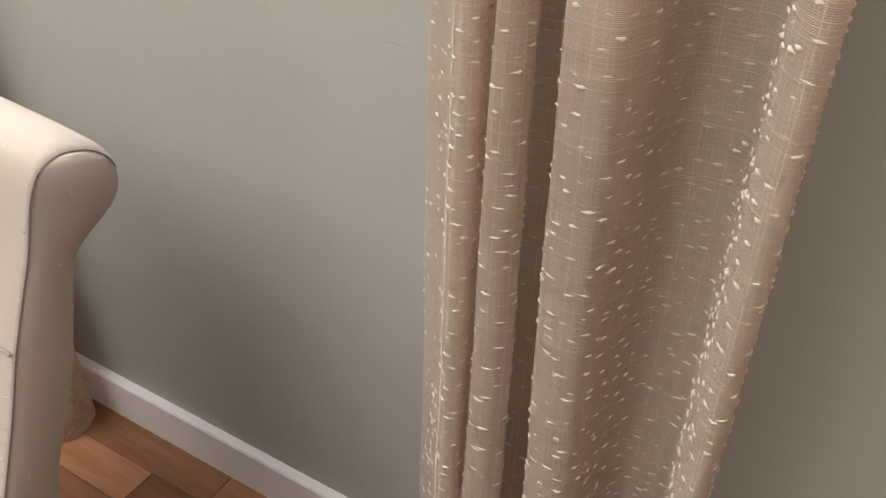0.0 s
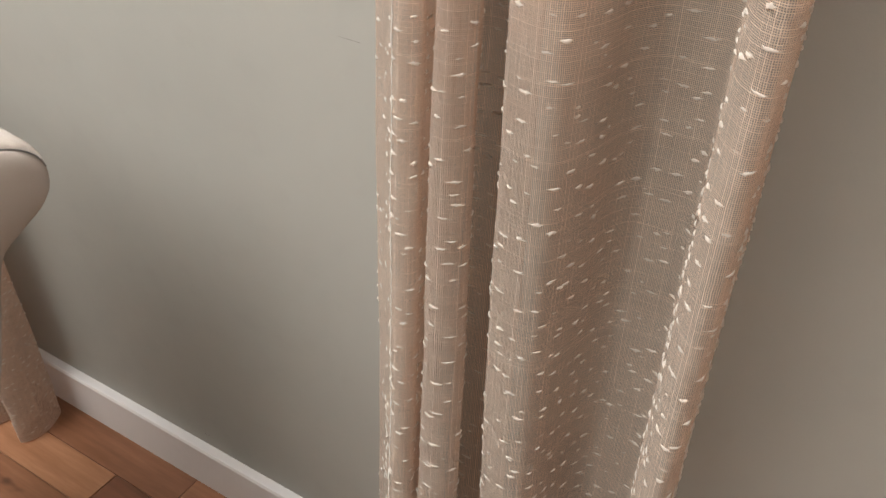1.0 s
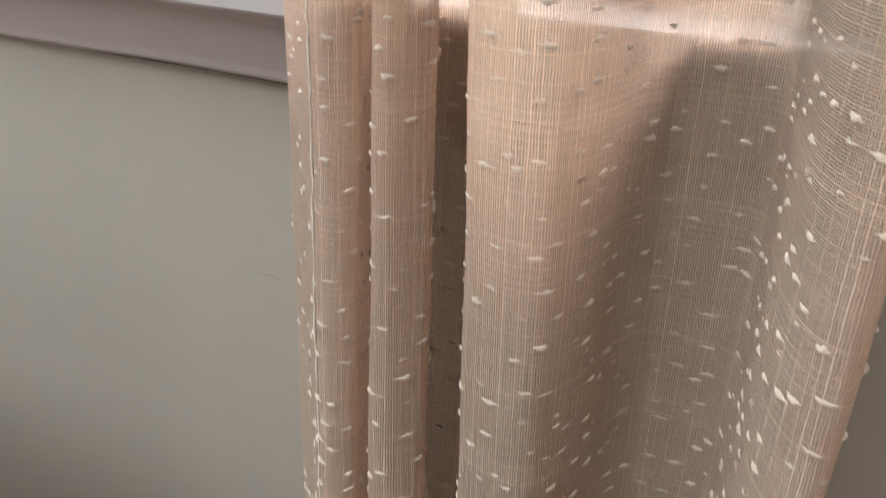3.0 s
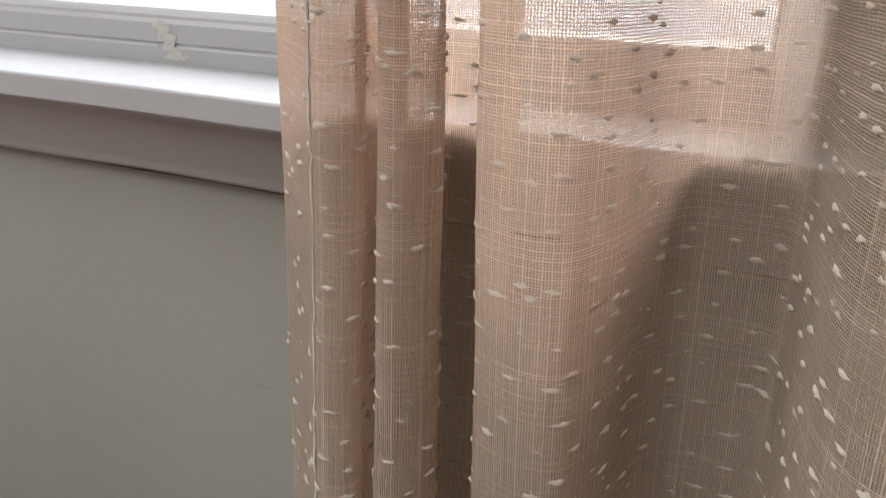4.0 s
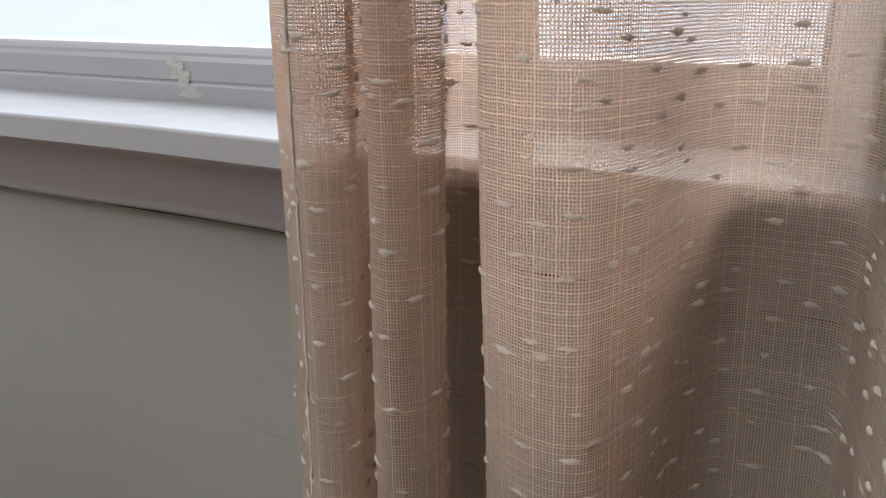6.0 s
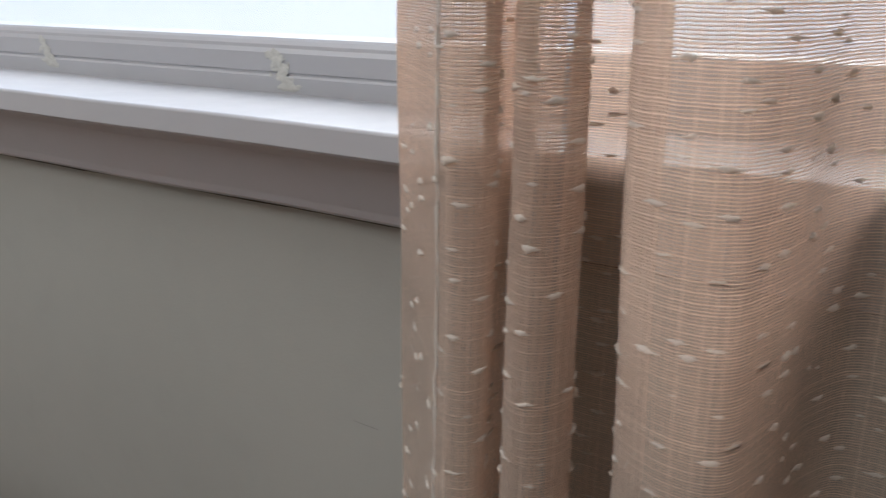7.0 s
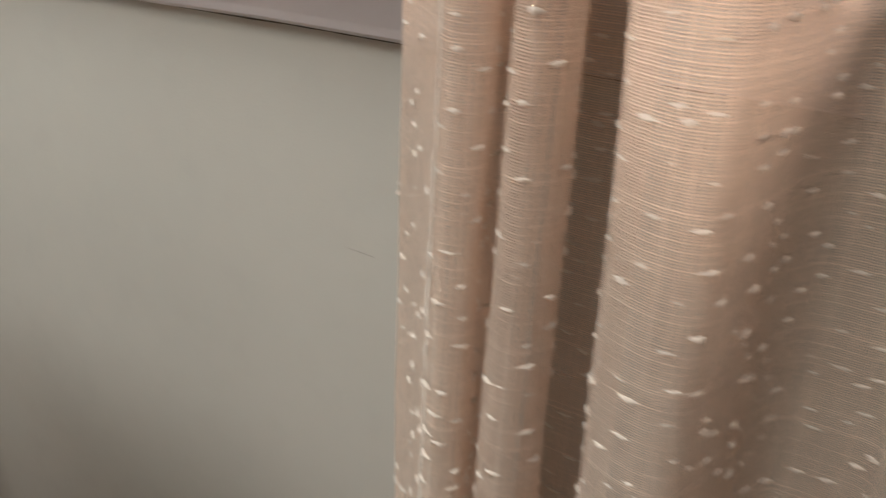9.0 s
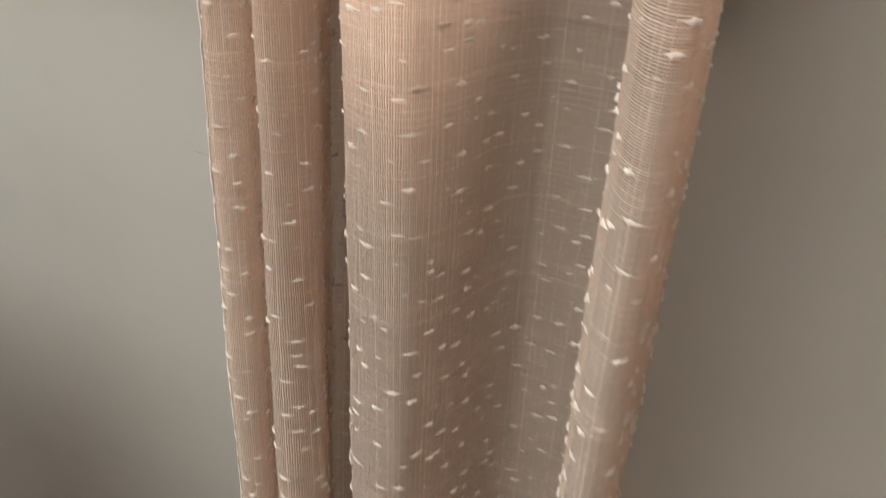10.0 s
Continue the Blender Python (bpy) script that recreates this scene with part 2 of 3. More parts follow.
def moulding(profile, x0, x1, steps=1, wobble=0.0):
    """A closed (y, z) outline run along x, with end caps."""
    bm = bmesh.new()
    rings = []
    for i in range(steps + 1):
        x = x0 + (x1 - x0) * i / steps
        d = wobble * noise.noise(Vector((x * 7, 3.1, 0)))
        rings.append([bm.verts.new((x, y, z + d)) for y, z in profile])
    n = len(profile)
    for a, b in zip(rings, rings[1:]):
        for i in range(n):
            bm.faces.new((a[i], a[(i + 1) % n], b[(i + 1) % n], b[i]))
    bm.faces.new(rings[0])
    bm.faces.new(list(reversed(rings[-1])))
    bmesh.ops.recalc_face_normals(bm, faces=bm.faces)
    return bm


def tube(bm, points, radius, sides=6):
    """A thin closed-ended tube along points."""
    rings = []
    for i, p in enumerate(points):
        a, b = points[max(0, i - 1)], points[min(len(points) - 1, i + 1)]
        d = (b - a).normalized()
        s = d.orthogonal().normalized()
        t = d.cross(s)
        r = radius[i] if isinstance(radius, list) else radius
        rings.append([bm.verts.new(p + r * (math.cos(j * math.tau / sides) * s + math.sin(j * math.tau / sides) * t)) for j in range(sides)])
    for a, b in zip(rings, rings[1:]):
        off = min(range(sides), key=lambda o: (a[0].co - b[o].co).length)
        for j in range(sides):
            bm.faces.new((a[j], a[(j + 1) % sides], b[(j + 1 + off) % sides], b[(j + off) % sides]))
    bm.faces.new(list(reversed(rings[0])))
    bm.faces.new(rings[-1])


def spline(points, step):
    """A smooth line through points, at even steps of its length."""
    P = [Vector(p) for p in points]
    P = [2 * P[0] - P[1]] + P + [2 * P[-1] - P[-2]]
    dense = []
    for a, b, c, d in zip(P, P[1:], P[2:], P[3:]):
        for i in range(24):
            t = i / 24
            dense.append(0.5 * (2 * b + (c - a) * t + (2 * a - 5 * b + 4 * c - d) * t * t + (3 * b - a - 3 * c + d) * t ** 3))
    dense.append(P[-2])
    out, left = [dense[0]], step
    for p, q in zip(dense, dense[1:]):
        gap = (q - p).length
        while gap >= left:
            p = p + (q - p) * (left / gap)
            gap = (q - p).length
            out.append(p.copy())
            left = step
        left -= gap
    return out


# ---- the room ----
WALL_Y, WALL_T = 0.642, 0.16
WEST, EAST, SOUTH, CEIL = -2.6, 1.5, -3.2, 2.42
WIN_L, WIN_R, WIN_B, WIN_T = -1.46, -0.081, 1.1247, 2.12
SILL_FRONT, SILL_TOP, SILL_BOTTOM = 0.5815, 1.141, 1.1247
RAIL_Y = 0.684

bm = bmesh.new()
for x0, x1, z0, z1 in ((WEST, EAST, -0.1, WIN_B - 0.002), (WEST, EAST, WIN_T, CEIL), (WEST, WIN_L, WIN_B - 0.002, WIN_T), (WIN_R, EAST, WIN_B - 0.002, WIN_T)):
    box(bm, x0, x1, WALL_Y, WALL_Y + WALL_T, z0, z1)
tagged(link_mesh("wall_north", bm, WALL_PAINT), "greige painted wall with a few scuffs below the window", "wall", kind="structure")
# walls out of view, off-white only to bounce light and soften shadows
for nm, a in (("wall_south", (WEST, EAST, SOUTH - 0.12, SOUTH, -0.1, CEIL)), ("wall_west", (WEST - 0.12, WEST, SOUTH - 0.12, WALL_Y + WALL_T, -0.1, CEIL)),
              ("wall_east", (EAST, EAST + 0.12, SOUTH - 0.12, WALL_Y + WALL_T, -0.1, CEIL))):
    tagged(link_mesh(nm, slab(*a), ROOM_PAINT), "unseen plain wall, off-white to bounce light", "wall", kind="structure")
tagged(link_mesh("ceiling", slab(WEST - 0.12, EAST + 0.12, SOUTH - 0.12, WALL_Y + WALL_T, CEIL, CEIL + 0.1), CEILING_PAINT), "white painted ceiling", "ceiling", kind="structure")
tagged(link_mesh("ground", slab(-300, 300, -300, 600, -0.7, -0.6), EARTH), "pale ground outside, its tone set for the glare in the panes", "ground", kind="structure")

# baseboard: square-edged board with a slightly eased top
b0, bt = WALL_Y, 0.018
prof = [(b0, 0.0), (b0 - bt, 0.0), (b0 - bt, 0.094), (b0 - bt + 0.0025, 0.098), (b0 - bt + 0.006, 0.0988), (b0, 0.0988)]
tagged(link_mesh("baseboard", moulding(prof, WEST, EAST, 40, 0.0008), TRIM_PAINT), "white painted square-edged wooden baseboard along the wall", "baseboard", kind="structure")

# ---- window ----
window = tagged(new("window_1"), "white window with a wide painted sill", "window", kind="structure")
window.location = (0, 0, 0)
r = 0.003
front = [(SILL_FRONT + 0.002 + r * (1 - math.cos(a)), SILL_TOP + 0.0015 - r + r * math.sin(a)) for a in [i * math.pi / 12 for i in range(7)]]
prof = [(RAIL_Y + 0.04, SILL_BOTTOM), (SILL_FRONT + 0.0015, SILL_BOTTOM), (SILL_FRONT, SILL_BOTTOM + 0.002)] + front + [(RAIL_Y + 0.04, SILL_TOP)]
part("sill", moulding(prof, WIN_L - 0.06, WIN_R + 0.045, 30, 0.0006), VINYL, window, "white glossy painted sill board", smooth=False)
ap = WALL_Y - 0.021
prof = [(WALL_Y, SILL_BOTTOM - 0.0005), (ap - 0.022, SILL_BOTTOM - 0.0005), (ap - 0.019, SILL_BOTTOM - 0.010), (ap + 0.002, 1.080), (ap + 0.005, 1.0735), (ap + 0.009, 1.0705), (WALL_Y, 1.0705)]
part("apron", moulding(prof, WIN_L - 0.04, WIN_R + 0.025, 40, 0.0012), SHADED_APRON_PAINT, window, "white apron board under the sill, its shade put into the grey colour")
# open paint crack along the lower edge of the apron
bm = bmesh.new()
pts, rad = [], []
for i in range(161):
    x = WIN_L - 0.03 + (WIN_R - WIN_L + 0.05) * i / 160
    pts.append(Vector((x, WALL_Y - 0.011, 1.0702 + 0.0016 * noise.noise(Vector((x * 9, 5.0, 0))) + 0.0006 * noise.noise(Vector((x * 60, 1.0, 0))))))
    rad.append(0.0003 + 0.0007 * max(0.0, 0.5 + noise.noise(Vector((x * 14, 9.0, 0)))))
tube(bm, pts, rad, 6)
part("paint_crack", bm, DARK_GAP, window, "dark open paint crack under the apron")
ry, rz = RAIL_Y, SILL_TOP
prof = [(ry + 0.05, rz), (ry, rz), (ry, rz + 0.013), (ry + 0.0012, rz + 0.0145), (ry + 0.0012, rz + 0.0160), (ry + 0.0002, rz + 0.017), (ry + 0.0005, rz + 0.031),
        (ry + 0.0025, rz + 0.0345), (ry + 0.003, rz + 0.037), (ry + 0.005, rz + 0.040), (ry + 0.007, rz + 0.042), (ry + 0.05, rz + 0.042)]
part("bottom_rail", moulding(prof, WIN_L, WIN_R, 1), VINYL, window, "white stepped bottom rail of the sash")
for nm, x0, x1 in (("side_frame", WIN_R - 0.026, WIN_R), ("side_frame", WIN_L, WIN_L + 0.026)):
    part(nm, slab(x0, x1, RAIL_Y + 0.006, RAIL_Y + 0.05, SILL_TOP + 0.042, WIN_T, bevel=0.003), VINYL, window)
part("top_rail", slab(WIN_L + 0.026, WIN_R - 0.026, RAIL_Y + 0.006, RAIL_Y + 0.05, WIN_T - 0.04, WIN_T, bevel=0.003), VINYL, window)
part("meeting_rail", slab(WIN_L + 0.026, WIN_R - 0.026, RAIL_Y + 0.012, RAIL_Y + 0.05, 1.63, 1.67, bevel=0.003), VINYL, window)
for a, b in ((Vector((WIN_R - 0.023, RAIL_Y + 0.006, 0)), Vector((WIN_R - 0.002, WALL_Y - 0.001, 0))), (Vector((WIN_L + 0.002, WALL_Y - 0.001, 0)), Vector((WIN_L + 0.023, RAIL_Y + 0.006, 0)))):
    bm = bmesh.new()
    n = Vector((b.y - a.y, a.x - b.x, 0)).normalized() * -0.012
    vs = [bm.verts.new(p + Vector((0, 0, z))) for z in (SILL_TOP + 0.0005, WIN_T) for p in (a, b, b + n, a + n)]
    for f in ((0, 1, 2, 3), (4, 5, 6, 7), (0, 1, 5, 4), (1, 2, 6, 5), (2, 3, 7, 6), (3, 0, 4, 7)):
        bm.faces.new([vs[i] for i in f])
    bmesh.ops.recalc_face_normals(bm, faces=bm.faces)
    part("jamb", bm, TRIM_PAINT, window, "white painted jamb board")
for z0, z1 in ((SILL_TOP + 0.042, 1.63), (1.67, WIN_T - 0.04)):
    p = part("pane", slab(WIN_L + 0.026, WIN_R - 0.026, RAIL_Y + 0.03, RAIL_Y + 0.034, z0, z1), GLASS, window, "clear glass pane")
    p.visible_shadow = False

# ---- curtains ----
SLUB_STEP = (0.0200, 0.0175)


def curtain(name, chains, base_u, z_top, hem_z, lean, label, seed, step=0.0016):
    """A gathered gauze panel: (x, y) outline run down to the floor, with slub yarns woven in."""
    rng = np.random.default_rng(seed)
    thing = tagged(new(name), label, "curtain", group="window curtains")
    line, breaks = [], set()
    for c in chains:
        pts = spline([(x, y, 0) for x, y in c], step)
        if line:
            breaks.add(len(line) - 1)
            pts = pts[1:]
        line += pts
    L = np.array([(p.x, p.y) for p in line])
    U = base_u + np.concatenate([[0], np.cumsum(np.hypot(*np.diff(L, axis=0).T))])
    nz = 110
    Z = hem_z + (z_top - hem_z) * np.linspace(0, 1, nz)
    T = np.gradient(L, axis=0)
    T /= np.linalg.norm(T, axis=1)[:, None]
    N = np.stack([T[:, 1], -T[:, 0]], 1)

    def place(i, z):
        """Where the cloth is, i along its width (may be fractional), at height z."""
        i0 = np.clip(np.floor(i).astype(int), 0, len(L) - 2)
        f = (i - i0)[:, None]
        p = L[i0] * (1 - f) + L[i0 + 1] * f
        t = T[i0] * (1 - f) + T[i0 + 1] * f
        n = N[i0] * (1 - f) + N[i0 + 1] * f
        u = U[i0] * (1 - f[:, 0]) + U[i0 + 1] * f[:, 0]
        w = 0.0011 * np.sin(u * 41 + z * 9 + seed) * np.sin(z * 5.3 + u * 13) + 0.0006 * np.sin(u * 97 + z * 23) * np.sin(z * 17 - u * 31)
        w += 0.0022 * np.sin(u * 23 + 2 * seed) * np.sin(z * 2.9 + u * 7) * np.clip((0.8 - z) / 0.5, 0, 1)
        k = lean(p[:, 0])
        x = p[:, 0] + n[:, 0] * w - k * np.clip(z - 1.1, -0.9, 0.25)
        y = p[:, 1] + n[:, 1] * w
        return np.stack([x, y, z], 1), t, n, u

    nu = len(L)
    ii, zz = np.meshgrid(np.arange(nu, dtype=float), Z)
    P, _, _, u = place(ii.ravel(), zz.ravel())
    q = (np.arange(nz - 1)[:, None] * nu + np.arange(nu - 1)[None, :]).ravel()
    F = np.stack([q, q + 1, q + nu + 1, q + nu], 1)
    me = bpy.data.meshes.new("panel")
    me.from_pydata(P.tolist(), [], F.tolist())
    uvl = me.uv_layers.new(name="cloth")
    UV = np.stack([u, zz.ravel()], 1)[F.ravel()]
    uvl.data.foreach_set("uv", UV.ravel().astype(np.float32))
    me.polygons.foreach_set("use_smooth", [True] * len(F))
    me.materials.append(GAUZE)
    panel = new("panel", me)
    panel.parent = thing

    # slub yarns: soft spindles lying along the weft, evenly strewn, with thin tails
    width = U[-1] - U[0]
    across = max(2, int(round(width / SLUB_STEP[0])))
    down = int(round((z_top - hem_z - 0.06) / SLUB_STEP[1]))
    gi, gj = [g.ravel() for g in np.meshgrid(np.arange(across), np.arange(down))]
    n = across * down
    si = ((gi + 0.5 * (gj % 2) + rng.uniform(-0.42, 0.42, n)) / across) * (nu - 1)
    si = np.clip(si, 3, nu - 4)
    sz = hem_z + 0.01 + (gj + 0.5 + rng.uniform(-0.48, 0.48, n)) * SLUB_STEP[1]
    # the folded-back side carries fewer of them
    keep = (si > max(breaks, default=0)) | (rng.random(n) < 0.5)
    si, sz = si[keep], sz[keep]
    n = len(si)
    half = rng.uniform(0.0024, 0.0038, n)
    fat = rng.uniform(0.00095, 0.00150, n)
    small = rng.random(n) < 0.2
    half, fat = np.where(small, half * 0.6, half), np.where(small, fat * 0.65, fat)
    side = np.where(rng.random(n) < 0.9, 1.0, -1.0)
    sides = 8
    s_along = np.array([-1.5, -1.08, -0.85, -0.55, -0.2, 0.2, 0.55, 0.85, 1.08, 1.5])
    s_rad = np.array([0.10, 0.30, 0.62, 0.9, 1.0, 1.0, 0.88, 0.58, 0.28, 0.10])
    V, FF = [], []
    ext_l, ext_r = rng.uniform(0, 0.5, n), rng.uniform(0, 0.5, n)
    tilt = rng.normal(0, 0.06, n)
    skew = rng.normal(0, 0.12, n)
    bulge = 1 + rng.normal(0, 0.1, n)
    for a, rr in zip(s_along, s_rad):
        core = a + skew if abs(a) < 1 else a * (0.8 + (ext_l if a < 0 else ext_r))
        di = core * half / step
        c, t, nn, _ = place(np.clip(si + di, 0, nu - 1.001), sz + core * half * tilt)
        wob = 1 + np.clip(rng.normal(0, 0.17, n), -0.35, 0.4) * (rr > 0.4)
        lift = rng.normal(0, 0.00022, n) * (rr > 0.2)
        R = fat * rr * wob
        for j in range(sides):
            ang = j * math.tau / sides
            ca, sa = math.cos(ang), math.sin(ang)
            off = side * (0.0001 + R * 0.4) + R * ca * 0.6
            v = c.copy()
            v[:, :2] += nn * off[:, None]
            v[:, 2] += lift + R * sa * bulge
            V.append(v)
    V = np.stack(V, 1)
    m = len(s_along)
    faces = [(k * sides + j, k * sides + (j + 1) % sides, (k + 1) * sides + (j + 1) % sides, (k + 1) * sides + j) for k in range(m - 1) for j in range(sides)]
    base = (np.arange(n) * m * sides)[:, None, None]
    FF = (np.array(faces)[None] + base).reshape(-1, 4)
    me = bpy.data.meshes.new("slub_yarn")
    me.from_pydata(V.reshape(-1, 3).tolist(), [], FF.tolist())
    me.polygons.foreach_set("use_smooth", [True] * len(FF))
    me.materials.append(SLUB)
    ob = new("slub_yarn", me)
    ob.parent = thing
    tagged(ob, "cream slub knots woven into the cloth", kind="stuff")

    # pale edge yarn where the cloth is folded over sharply
    for b in sorted(breaks):
        bm = bmesh.new()
        zs = np.linspace(hem_z + 0.01, z_top - 0.01, 420)
        c, t, nn, _ = place(np.full(len(zs), float(b)), zs)
        c[:, :2] += np.array([-0.0004, -0.0005])
        c[:, :2] += rng.normal(0, 0.0002, (len(zs), 2))
        tube(bm, [Vector(p) for p in c], [0.0003 + 0.0008 * random.random() ** 2 for _ in zs], 5)
        part("edge_yarn", bm, HEM_THREAD, thing, "pale frayed yarn along the folded edge", True)
    return thing


def lean_right(x):
    return np.interp(x, [-0.255, -0.245, -0.214, -0.12, -0.02], [-0.005, 0.0, 0.033, 0.036, 0.030])


RIGHT_A = [(-0.2700, 0.5808), (-0.2850, 0.5808), (-0.3100, 0.5805), (-0.3330, 0.5770), (-0.3450, 0.5670), (-0.3475, 0.5560), (-0.3430, 0.5490), (-0.3310, 0.5385), (-0.3150, 0.5210), (-0.2990, 0.5020), (-0.2870, 0.4865), (-0.2790, 0.4765)]
RIGHT_B = [(-0.2790, 0.4765), (-0.2730, 0.4722), (-0.2655, 0.4722), (-0.2596, 0.4770), (-0.2582, 0.4850), (-0.2625, 0.4940), (-0.2740, 0.5070), (-0.2860, 0.5300), (-0.2930, 0.5530), (-0.2935, 0.5680), (-0.2870, 0.5755), (-0.2800, 0.5735), (-0.2755, 0.5630), (-0.2700, 0.5450), (-0.2620, 0.5200),
           (-0.2550, 0.4950), (-0.2524, 0.4850), (-0.2465, 0.4778), (-0.2390, 0.4752), (-0.2318, 0.4790), (-0.2265, 0.4875), (-0.2258, 0.4970), (-0.2330, 0.5130), (-0.2450, 0.5350), (-0.2570, 0.5590), (-0.2640, 0.5730), (-0.2600, 0.5793), (-0.2450, 0.5800), (-0.2270, 0.5795),
           (-0.2150, 0.5730), (-0.2120, 0.5480), (-0.2132, 0.5200), (-0.2125, 0.5080), (-0.2065, 0.4925), (-0.1910, 0.4845), (-0.1750, 0.4832), (-0.1630, 0.4895), (-0.1540, 0.5090), (-0.1485, 0.5300), (-0.1440, 0.5500), (-0.1380, 0.5650),
           (-0.1315, 0.5755), (-0.1235, 0.5797), (-0.1040, 0.5803), (-0.0870, 0.5800), (-0.0795, 0.5710), (-0.0755, 0.5480), (-0.0712, 0.5190), (-0.0668, 0.4945), (-0.0608, 0.4745), (-0.0540, 0.4630), (-0.0460, 0.4572), (-0.0400, 0.4585), (-0.0362, 0.4655),
           (-0.0355, 0.4820), (-0.0375, 0.5100), (-0.0385, 0.5400), (-0.0410, 0.5660), (-0.0500, 0.5770)]
curtain("curtain", (RIGHT_A, RIGHT_B), 0.0, 2.3, 0.004, lean_right, "beige open-weave gauze curtain with cream slubs, hanging in deep folds", 5)
LEFT_A = [(-1.56, 0.575), (-1.53, 0.50), (-1.49, 0.505), (-1.465, 0.575), (-1.44, 0.57), (-1.42, 0.50), (-1.38, 0.495), (-1.355, 0.57), (-1.33, 0.572), (-1.31, 0.51),
          (-1.275, 0.50), (-1.25, 0.565), (-1.228, 0.575), (-1.215, 0.53), (-1.195, 0.51), (-1.178, 0.53), (-1.176, 0.56), (-1.19, 0.595), (-1.215, 0.606), (-1.26, 0.598), (-1.30, 0.606), (-1.36, 0.598), (-1.42, 0.606), (-1.48, 0.598), (-1.55, 0.604)]
curtain("curtain", (LEFT_A,), 2.0, 2.3, 0.004, lambda x: np.zeros_like(x) + 0.06, "beige slubbed gauze curtain hanging behind the chair", 11, 0.0025)


# ---- slipcovered chair ----
def loft(section, xs, insets, centre):
    bm = bmesh.new()
    rings = []
    for j, (x, s) in enumerate(zip(xs, insets)):
        up = 0.018 * math.sin(math.pi * (x - xs[0]) / (xs[-1] - xs[0])) ** 0.7 if 0 < j < len(xs) - 1 else 0.0
        rings.append([bm.verts.new((x, centre[0] + (y - centre[0]) * s, centre[1] + (z - centre[1]) * s + up * max(0.0, (z - 0.6) / 0.25))) for y, z in section])
    n = len(section)
    for a, b in zip(rings, rings[1:]):
        for i in range(n):
            bm.faces.new((a[i], a[(i + 1) % n], b[(i + 1) % n], b[i]))
    bm.faces.new(rings[0])
    bm.faces.new(list(reversed(rings[-1])))
    bmesh.ops.recalc_face_normals(bm, faces=bm.faces)
    return bm


def slip_chair(x_side=-0.577, width=0.50):
    chair = tagged(new("armless_chair"), "cream cotton slipcovered chair with a rolled back and grey seam stitching", "chair")
    chair.location = (0, 0, 0)
    front = [(0.150, 0.480), (0.193, 0.582), (0.222, 0.650), (0.247, 0.714), (0.270, 0.765), (0.286, 0.799), (0.296, 0.828), (0.303, 0.846)]
    top = [(0.311, 0.860), (0.322, 0.870), (0.340, 0.8745), (0.360, 0.870), (0.375, 0.862), (0.386, 0.851), (0.391, 0.837), (0.390, 0.822), (0.383, 0.811)]
    back = [(0.373, 0.803), (0.352, 0.792), (0.332, 0.780), (0.322, 0.760), (0.313, 0.730), (0.298, 0.682), (0.282, 0.640), (0.263, 0.600), (0.240, 0.545), (0.228, 0.480)]
    outline = [(p.x, p.y) for p in spline([(y, z, 0) for y, z in front + top + back], 0.008)]
    c = (0.27, 0.70)
    xs = [x_side - d for d in (0, 0.004, 0.012, 0.06, 0.12, width * 0.5, width - 0.12, width - 0.06, width - 0.012, width)]
    part("backrest", loft(outline, xs, [0.972, 0.99, 1, 1, 1, 1, 1, 1, 0.99, 0.97], c), COVER, chair, smooth=True)
    # bulging side panel
    bm = bmesh.new()
    inner = [(c[0] + (y - c[0]) * 0.965, c[1] + (z - c[1]) * 0.965) for y, z in outline]
    r0 = [bm.verts.new((x_side + 0.0005, y, z)) for y, z in inner]
    mid = [(0.5 * (inner[i][0] + inner[-1 - i][0]), 0.5 * (inner[i][1] + inner[-1 - i][1])) for i in range(len(inner))]
    r1 = [bm.verts.new((x_side + 0.006, y + (m[0] - y) * 0.35, z + (m[1] - z) * 0.35)) for (y, z), m in zip(inner, mid)]
    for i in range(len(inner) - 1):
        bm.faces.new((r0[i], r0[i + 1], r1[i + 1], r1[i]))
    n = len(inner)
    for i in range(n // 2 - 1):
        bm.faces.new((r1[i], r1[i + 1], r1[n - 2 - i], r1[n - 1 - i]))
    bmesh.ops.recalc_face_normals(bm, faces=bm.faces)
    part("side_panel", bm, COVER, chair, "cream cotton end panel of the rolled back", True)
    bm = bmesh.new()
    rim = [Vector((x_side + 0.001, c[0] + (y - c[0]) * 0.972, c[1] + (z - c[1]) * 0.972)) for y, z in outline]
    k = min(range(len(rim)), key=lambda i: (rim[i] - Vector((x_side, 0.391, 0.837))).length)
    tube(bm, rim[:k + 1], 0.0007, 6)
    part("seam", bm, PIPING, chair, "dark grey stitched seam round the end panel")
    # gathered puckers of the cover where it is sewn to the end panel
    for i in range(4, k - 6, 2):
        p = rim[i]
        along = (rim[i + 1] - rim[i - 1]).normalized()
        inward = Vector((0, 0.30 - p.y, 0.72 - p.z)).normalized()
        bm = bmesh.new()
        long = 0.010 + 0.008 * noise.noise(Vector((i * 0.9, 2.0, 0)))
        line = [p + Vector((-0.004 - long * s, 0, 0)) - inward * (-0.0005 + 0.0012 * s) + along * (0.0012 * noise.noise(Vector((i * 1.3, s * 2, 0)))) for s in (0, 0.35, 0.7, 1.0)]
        tube(bm, line, [0.0011, 0.0016, 0.0012, 0.0003], 6)
        part("pucker", bm, COVER, chair, smooth=True)
    bm = bmesh.new()
    tuck = [Vector((x_side - 0.002 - 0.03 * i, 0.2445 + 0.0012 * math.sin(i * 1.3), 0.715 + 0.002 * math.sin(i * 0.9))) for i in range(16)]
    tube(bm, tuck, 0.0016, 6)
    part("tuck", bm, COVER, chair, smooth=True)
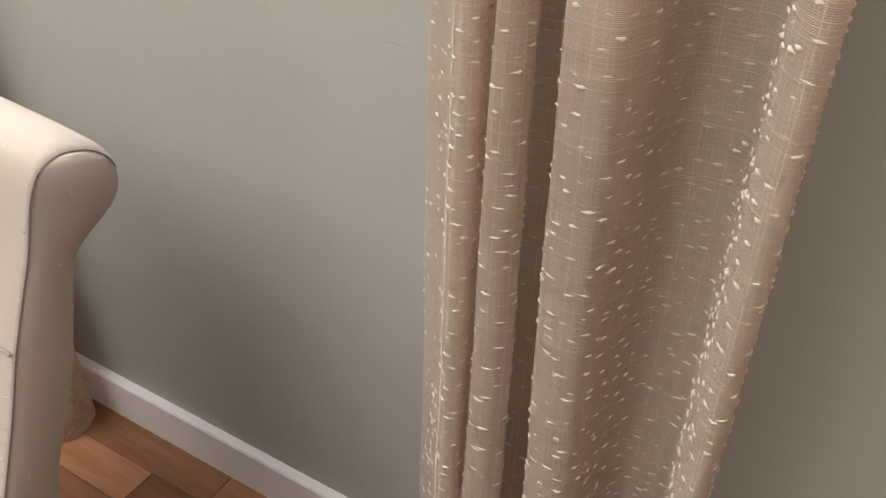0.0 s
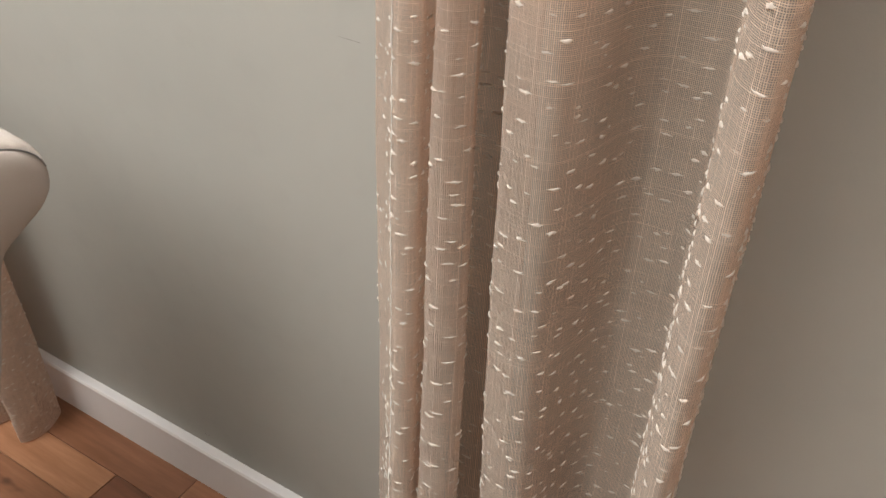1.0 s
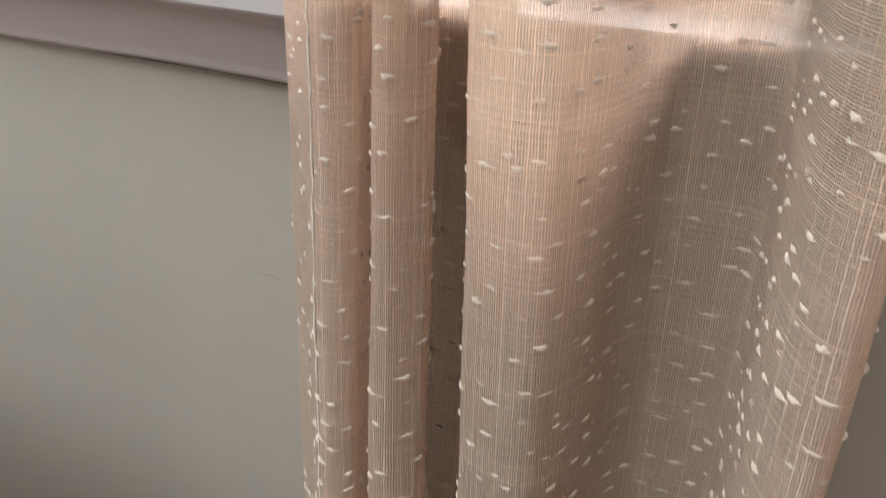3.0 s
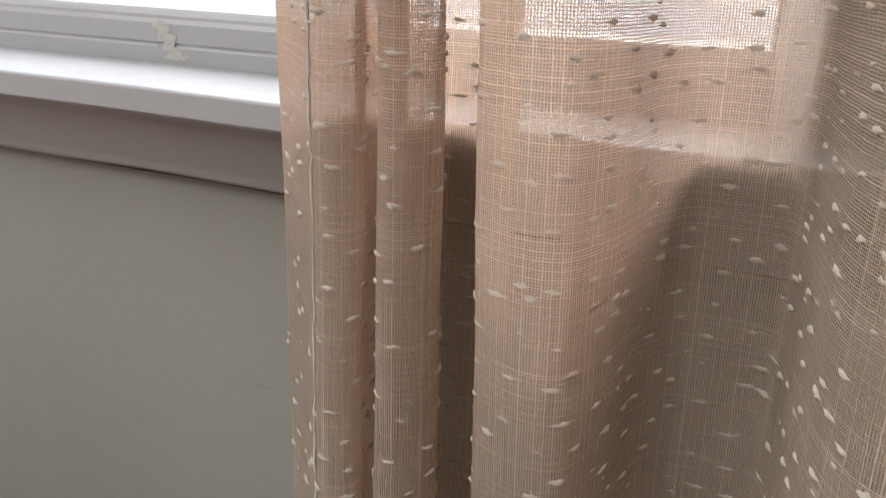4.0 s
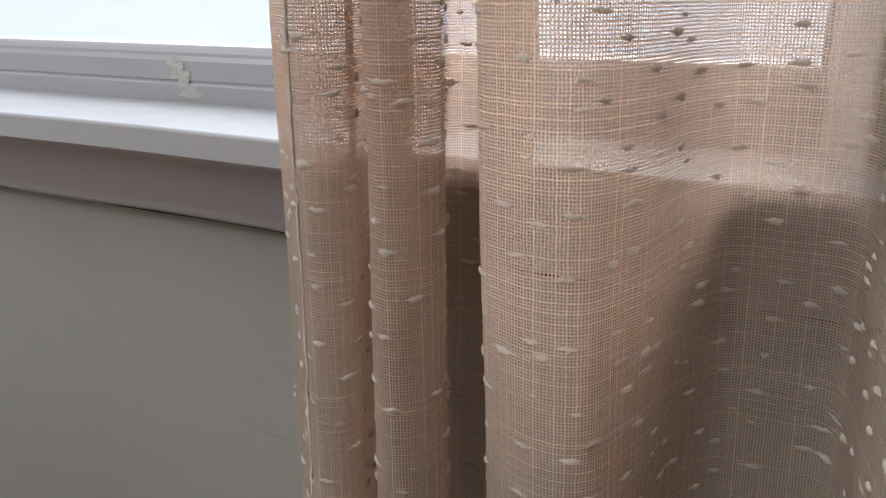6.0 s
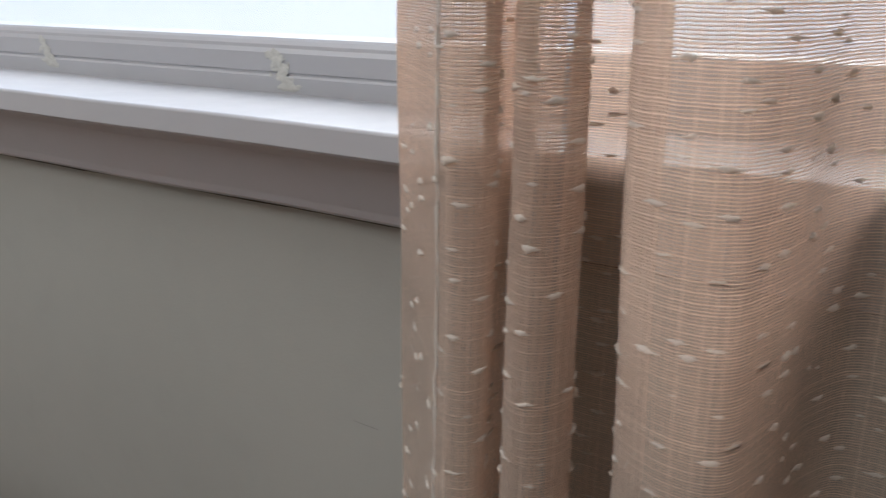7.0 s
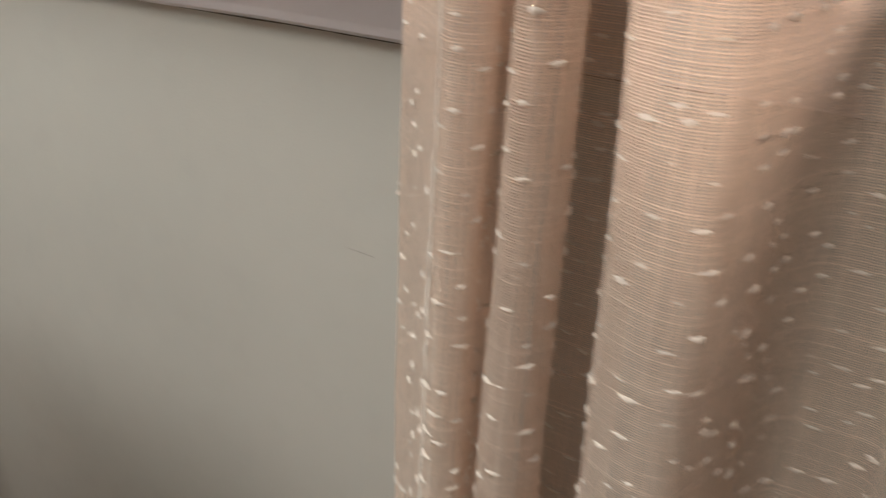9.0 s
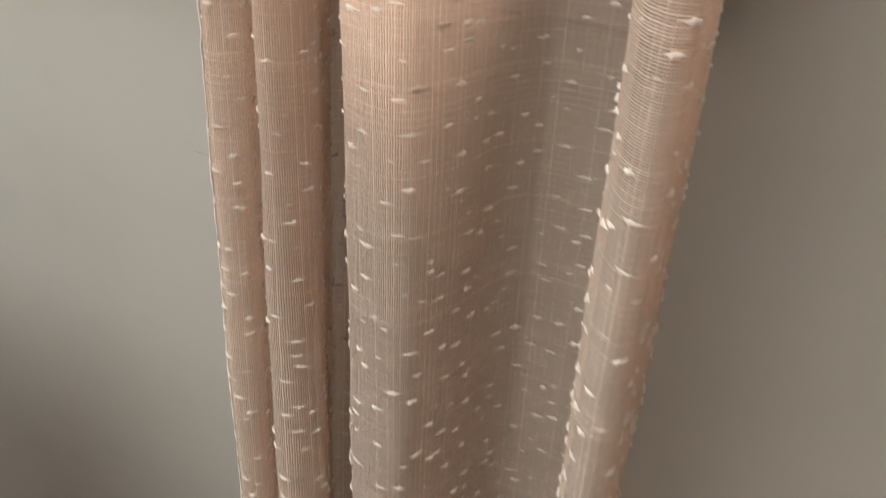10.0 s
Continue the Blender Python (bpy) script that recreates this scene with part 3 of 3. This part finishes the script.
    # seat and skirt
    part("seat", slab(x_side - width - 0.01, x_side + 0.008, -0.26, 0.235, 0.36, 0.485, bevel=0.03, segments=4), COVER, chair, smooth=True)
    bm = bmesh.new()
    loop = []
    x0, x1, y0, y1 = x_side - width - 0.006, x_side + 0.004, -0.255, 0.228
    per = [(x0, y0), (x1, y0), (x1, y1), (x0, y1)]
    for i in range(4):
        a, b = Vector((*per[i], 0)), Vector((*per[(i + 1) % 4], 0))
        loop += [a + (b - a) * j / 30 for j in range(30)]
    rings = []
    for s in range(6):
        z = 0.40 * (1 - s / 5) + 0.003
        ring = []
        for i, p in enumerate(loop):
            d = (p - Vector((x_side - width / 2, -0.015, 0))).normalized()
            ring.append(bm.verts.new((p + d * (0.012 * s / 5 * math.sin(i * 0.7) + 0.01 * s / 5)) + Vector((0, 0, z))))
        rings.append(ring)
    for a, b in zip(rings, rings[1:]):
        for i in range(len(loop)):
            bm.faces.new((a[i], a[(i + 1) % len(loop)], b[(i + 1) % len(loop)], b[i]))
    bmesh.ops.recalc_face_normals(bm, faces=bm.faces)
    part("skirt", bm, COVER, chair, smooth=True)
    return chair


slip_chair()


# ---- small marks ----
def scuff(x0, z0, x1, z1, width, seed):
    """A thin dark pencil-like stroke on the wall."""
    bm = bmesh.new()
    pts = []
    for i in range(9):
        t = i / 8
        pts.append(Vector((x0 + (x1 - x0) * t, WALL_Y - 0.0003, z0 + (z1 - z0) * t + 0.0006 * noise.noise(Vector((t * 6, seed, 0))))))
    tube(bm, pts, [width * (0.25 + 0.75 * abs(noise.noise(Vector((i * 1.7, seed, 3))))) for i in range(9)], 5)
    return tagged(link_mesh("scuff_mark", bm, MARK), "thin dark scuff on the greige wall", "wall mark", group="wall scuffs")


scuff(-0.4535, 0.9020, -0.4275, 0.9012, 0.0003, 1.0)
scuff(-0.7775, 0.1250, -0.7720, 0.1208, 0.0006, 2.0)
scuff(-0.7690, 0.1262, -0.7674, 0.1248, 0.0005, 3.0)


def residue(x, z, w, h, seed):
    """Dried smear on the window rail: a thin crust with a ragged outline."""
    bm = bmesh.new()
    nx, nz = 44, 52
    grid = {}
    for i in range(nx + 1):
        for j in range(nz + 1):
            px, pz = i / nx, j / nz
            n1 = noise.noise(Vector((px * 5, pz * 6, seed))) + 0.5 * noise.noise(Vector((px * 14, pz * 15, seed + 5)))
            away = abs(px - (0.22 + 0.5 * pz)) / (0.20 + 0.14 * pz)
            edge = min(pz, 1 - pz) * 6
            grid[i, j] = (n1 * 0.55 + 0.55 - 0.55 * away - max(0.0, 0.6 - edge), px, pz)
    verts = {}

    def vert(i, j):
        if (i, j) not in verts:
            k, px, pz = grid[i, j]
            verts[i, j] = bm.verts.new((x + w * px, RAIL_Y - 0.0002 - 0.0005 * max(0.0, min(1.0, k * 2.0)), z - h * pz))
        return verts[i, j]

    for i in range(nx):
        for j in range(nz):
            if sum(grid[i + a, j + b][0] for a in (0, 1) for b in (0, 1)) > 0.25:
                bm.faces.new((vert(i, j), vert(i + 1, j), vert(i + 1, j + 1), vert(i, j + 1)))
    return tagged(link_mesh("residue_smear", bm, RESIDUE, True), "dried pale residue smeared on the window rail", "smear", group="residue smears")


residue(-0.556, SILL_TOP + 0.0345, 0.036, 0.033, 4.0)
residue(-0.842, SILL_TOP + 0.0345, 0.030, 0.030, 9.0)

# ---- floor boards ----
floor = tagged(link_mesh("floor", slab(WEST, EAST, SOUTH, WALL_Y, -0.1, -0.011), DARK_GAP), "reddish brown rustic wooden strip floor", "floor", kind="structure")
PLANK, LONG = 0.077, 0.62
plank_meshes = []
for w in range(4):
    bm = slab(0, LONG - 0.0012 - 0.09 * w, 0, PLANK - 0.0010, -0.012, 0.0, bevel=0.0009, segments=1)
    me = bpy.data.meshes.new("floor_board")
    bm.to_mesh(me)
    bm.free()
    me.materials.append(WOOD)
    plank_meshes.append(me)
rest_v, rest_f = [], []
row = 0
y = WALL_Y - 0.018 - 0.069
rng = random.Random(8)
while y > SOUTH:
    x = WEST + rng.uniform(-0.3, 0)
    while x < EAST:
        w = rng.randrange(4)
        if x > -2.0 and x < 0.5 and y > -0.55:
            o = new("floor_board", plank_meshes[w])
            o.location = (x, y, rng.uniform(-0.0003, 0.0003))
            o.parent = floor
        else:
            b = len(rest_v)
            x1, y1 = min(x + LONG - 0.0012 - 0.09 * w, EAST), y + PLANK - 0.001
            x0 = max(x, WEST)
            rest_v += [(x0, y, 0), (x1, y, 0), (x1, y1, 0), (x0, y1, 0), (x0, y, -0.01), (x1, y, -0.01), (x1, y1, -0.01), (x0, y1, -0.01)]
            rest_f += [(b, b + 1, b + 2, b + 3), (b, b + 4, b + 5, b + 1), (b + 1, b + 5, b + 6, b + 2), (b + 2, b + 6, b + 7, b + 3), (b + 3, b + 7, b + 4, b)]
        x += LONG - 0.09 * w
    y -= PLANK
me = bpy.data.meshes.new("far_boards")
me.from_pydata(rest_v, [], rest_f)
me.materials.append(WOOD)
far = new("far_boards", me)
far.parent = floor
far["kind"] = "stuff"
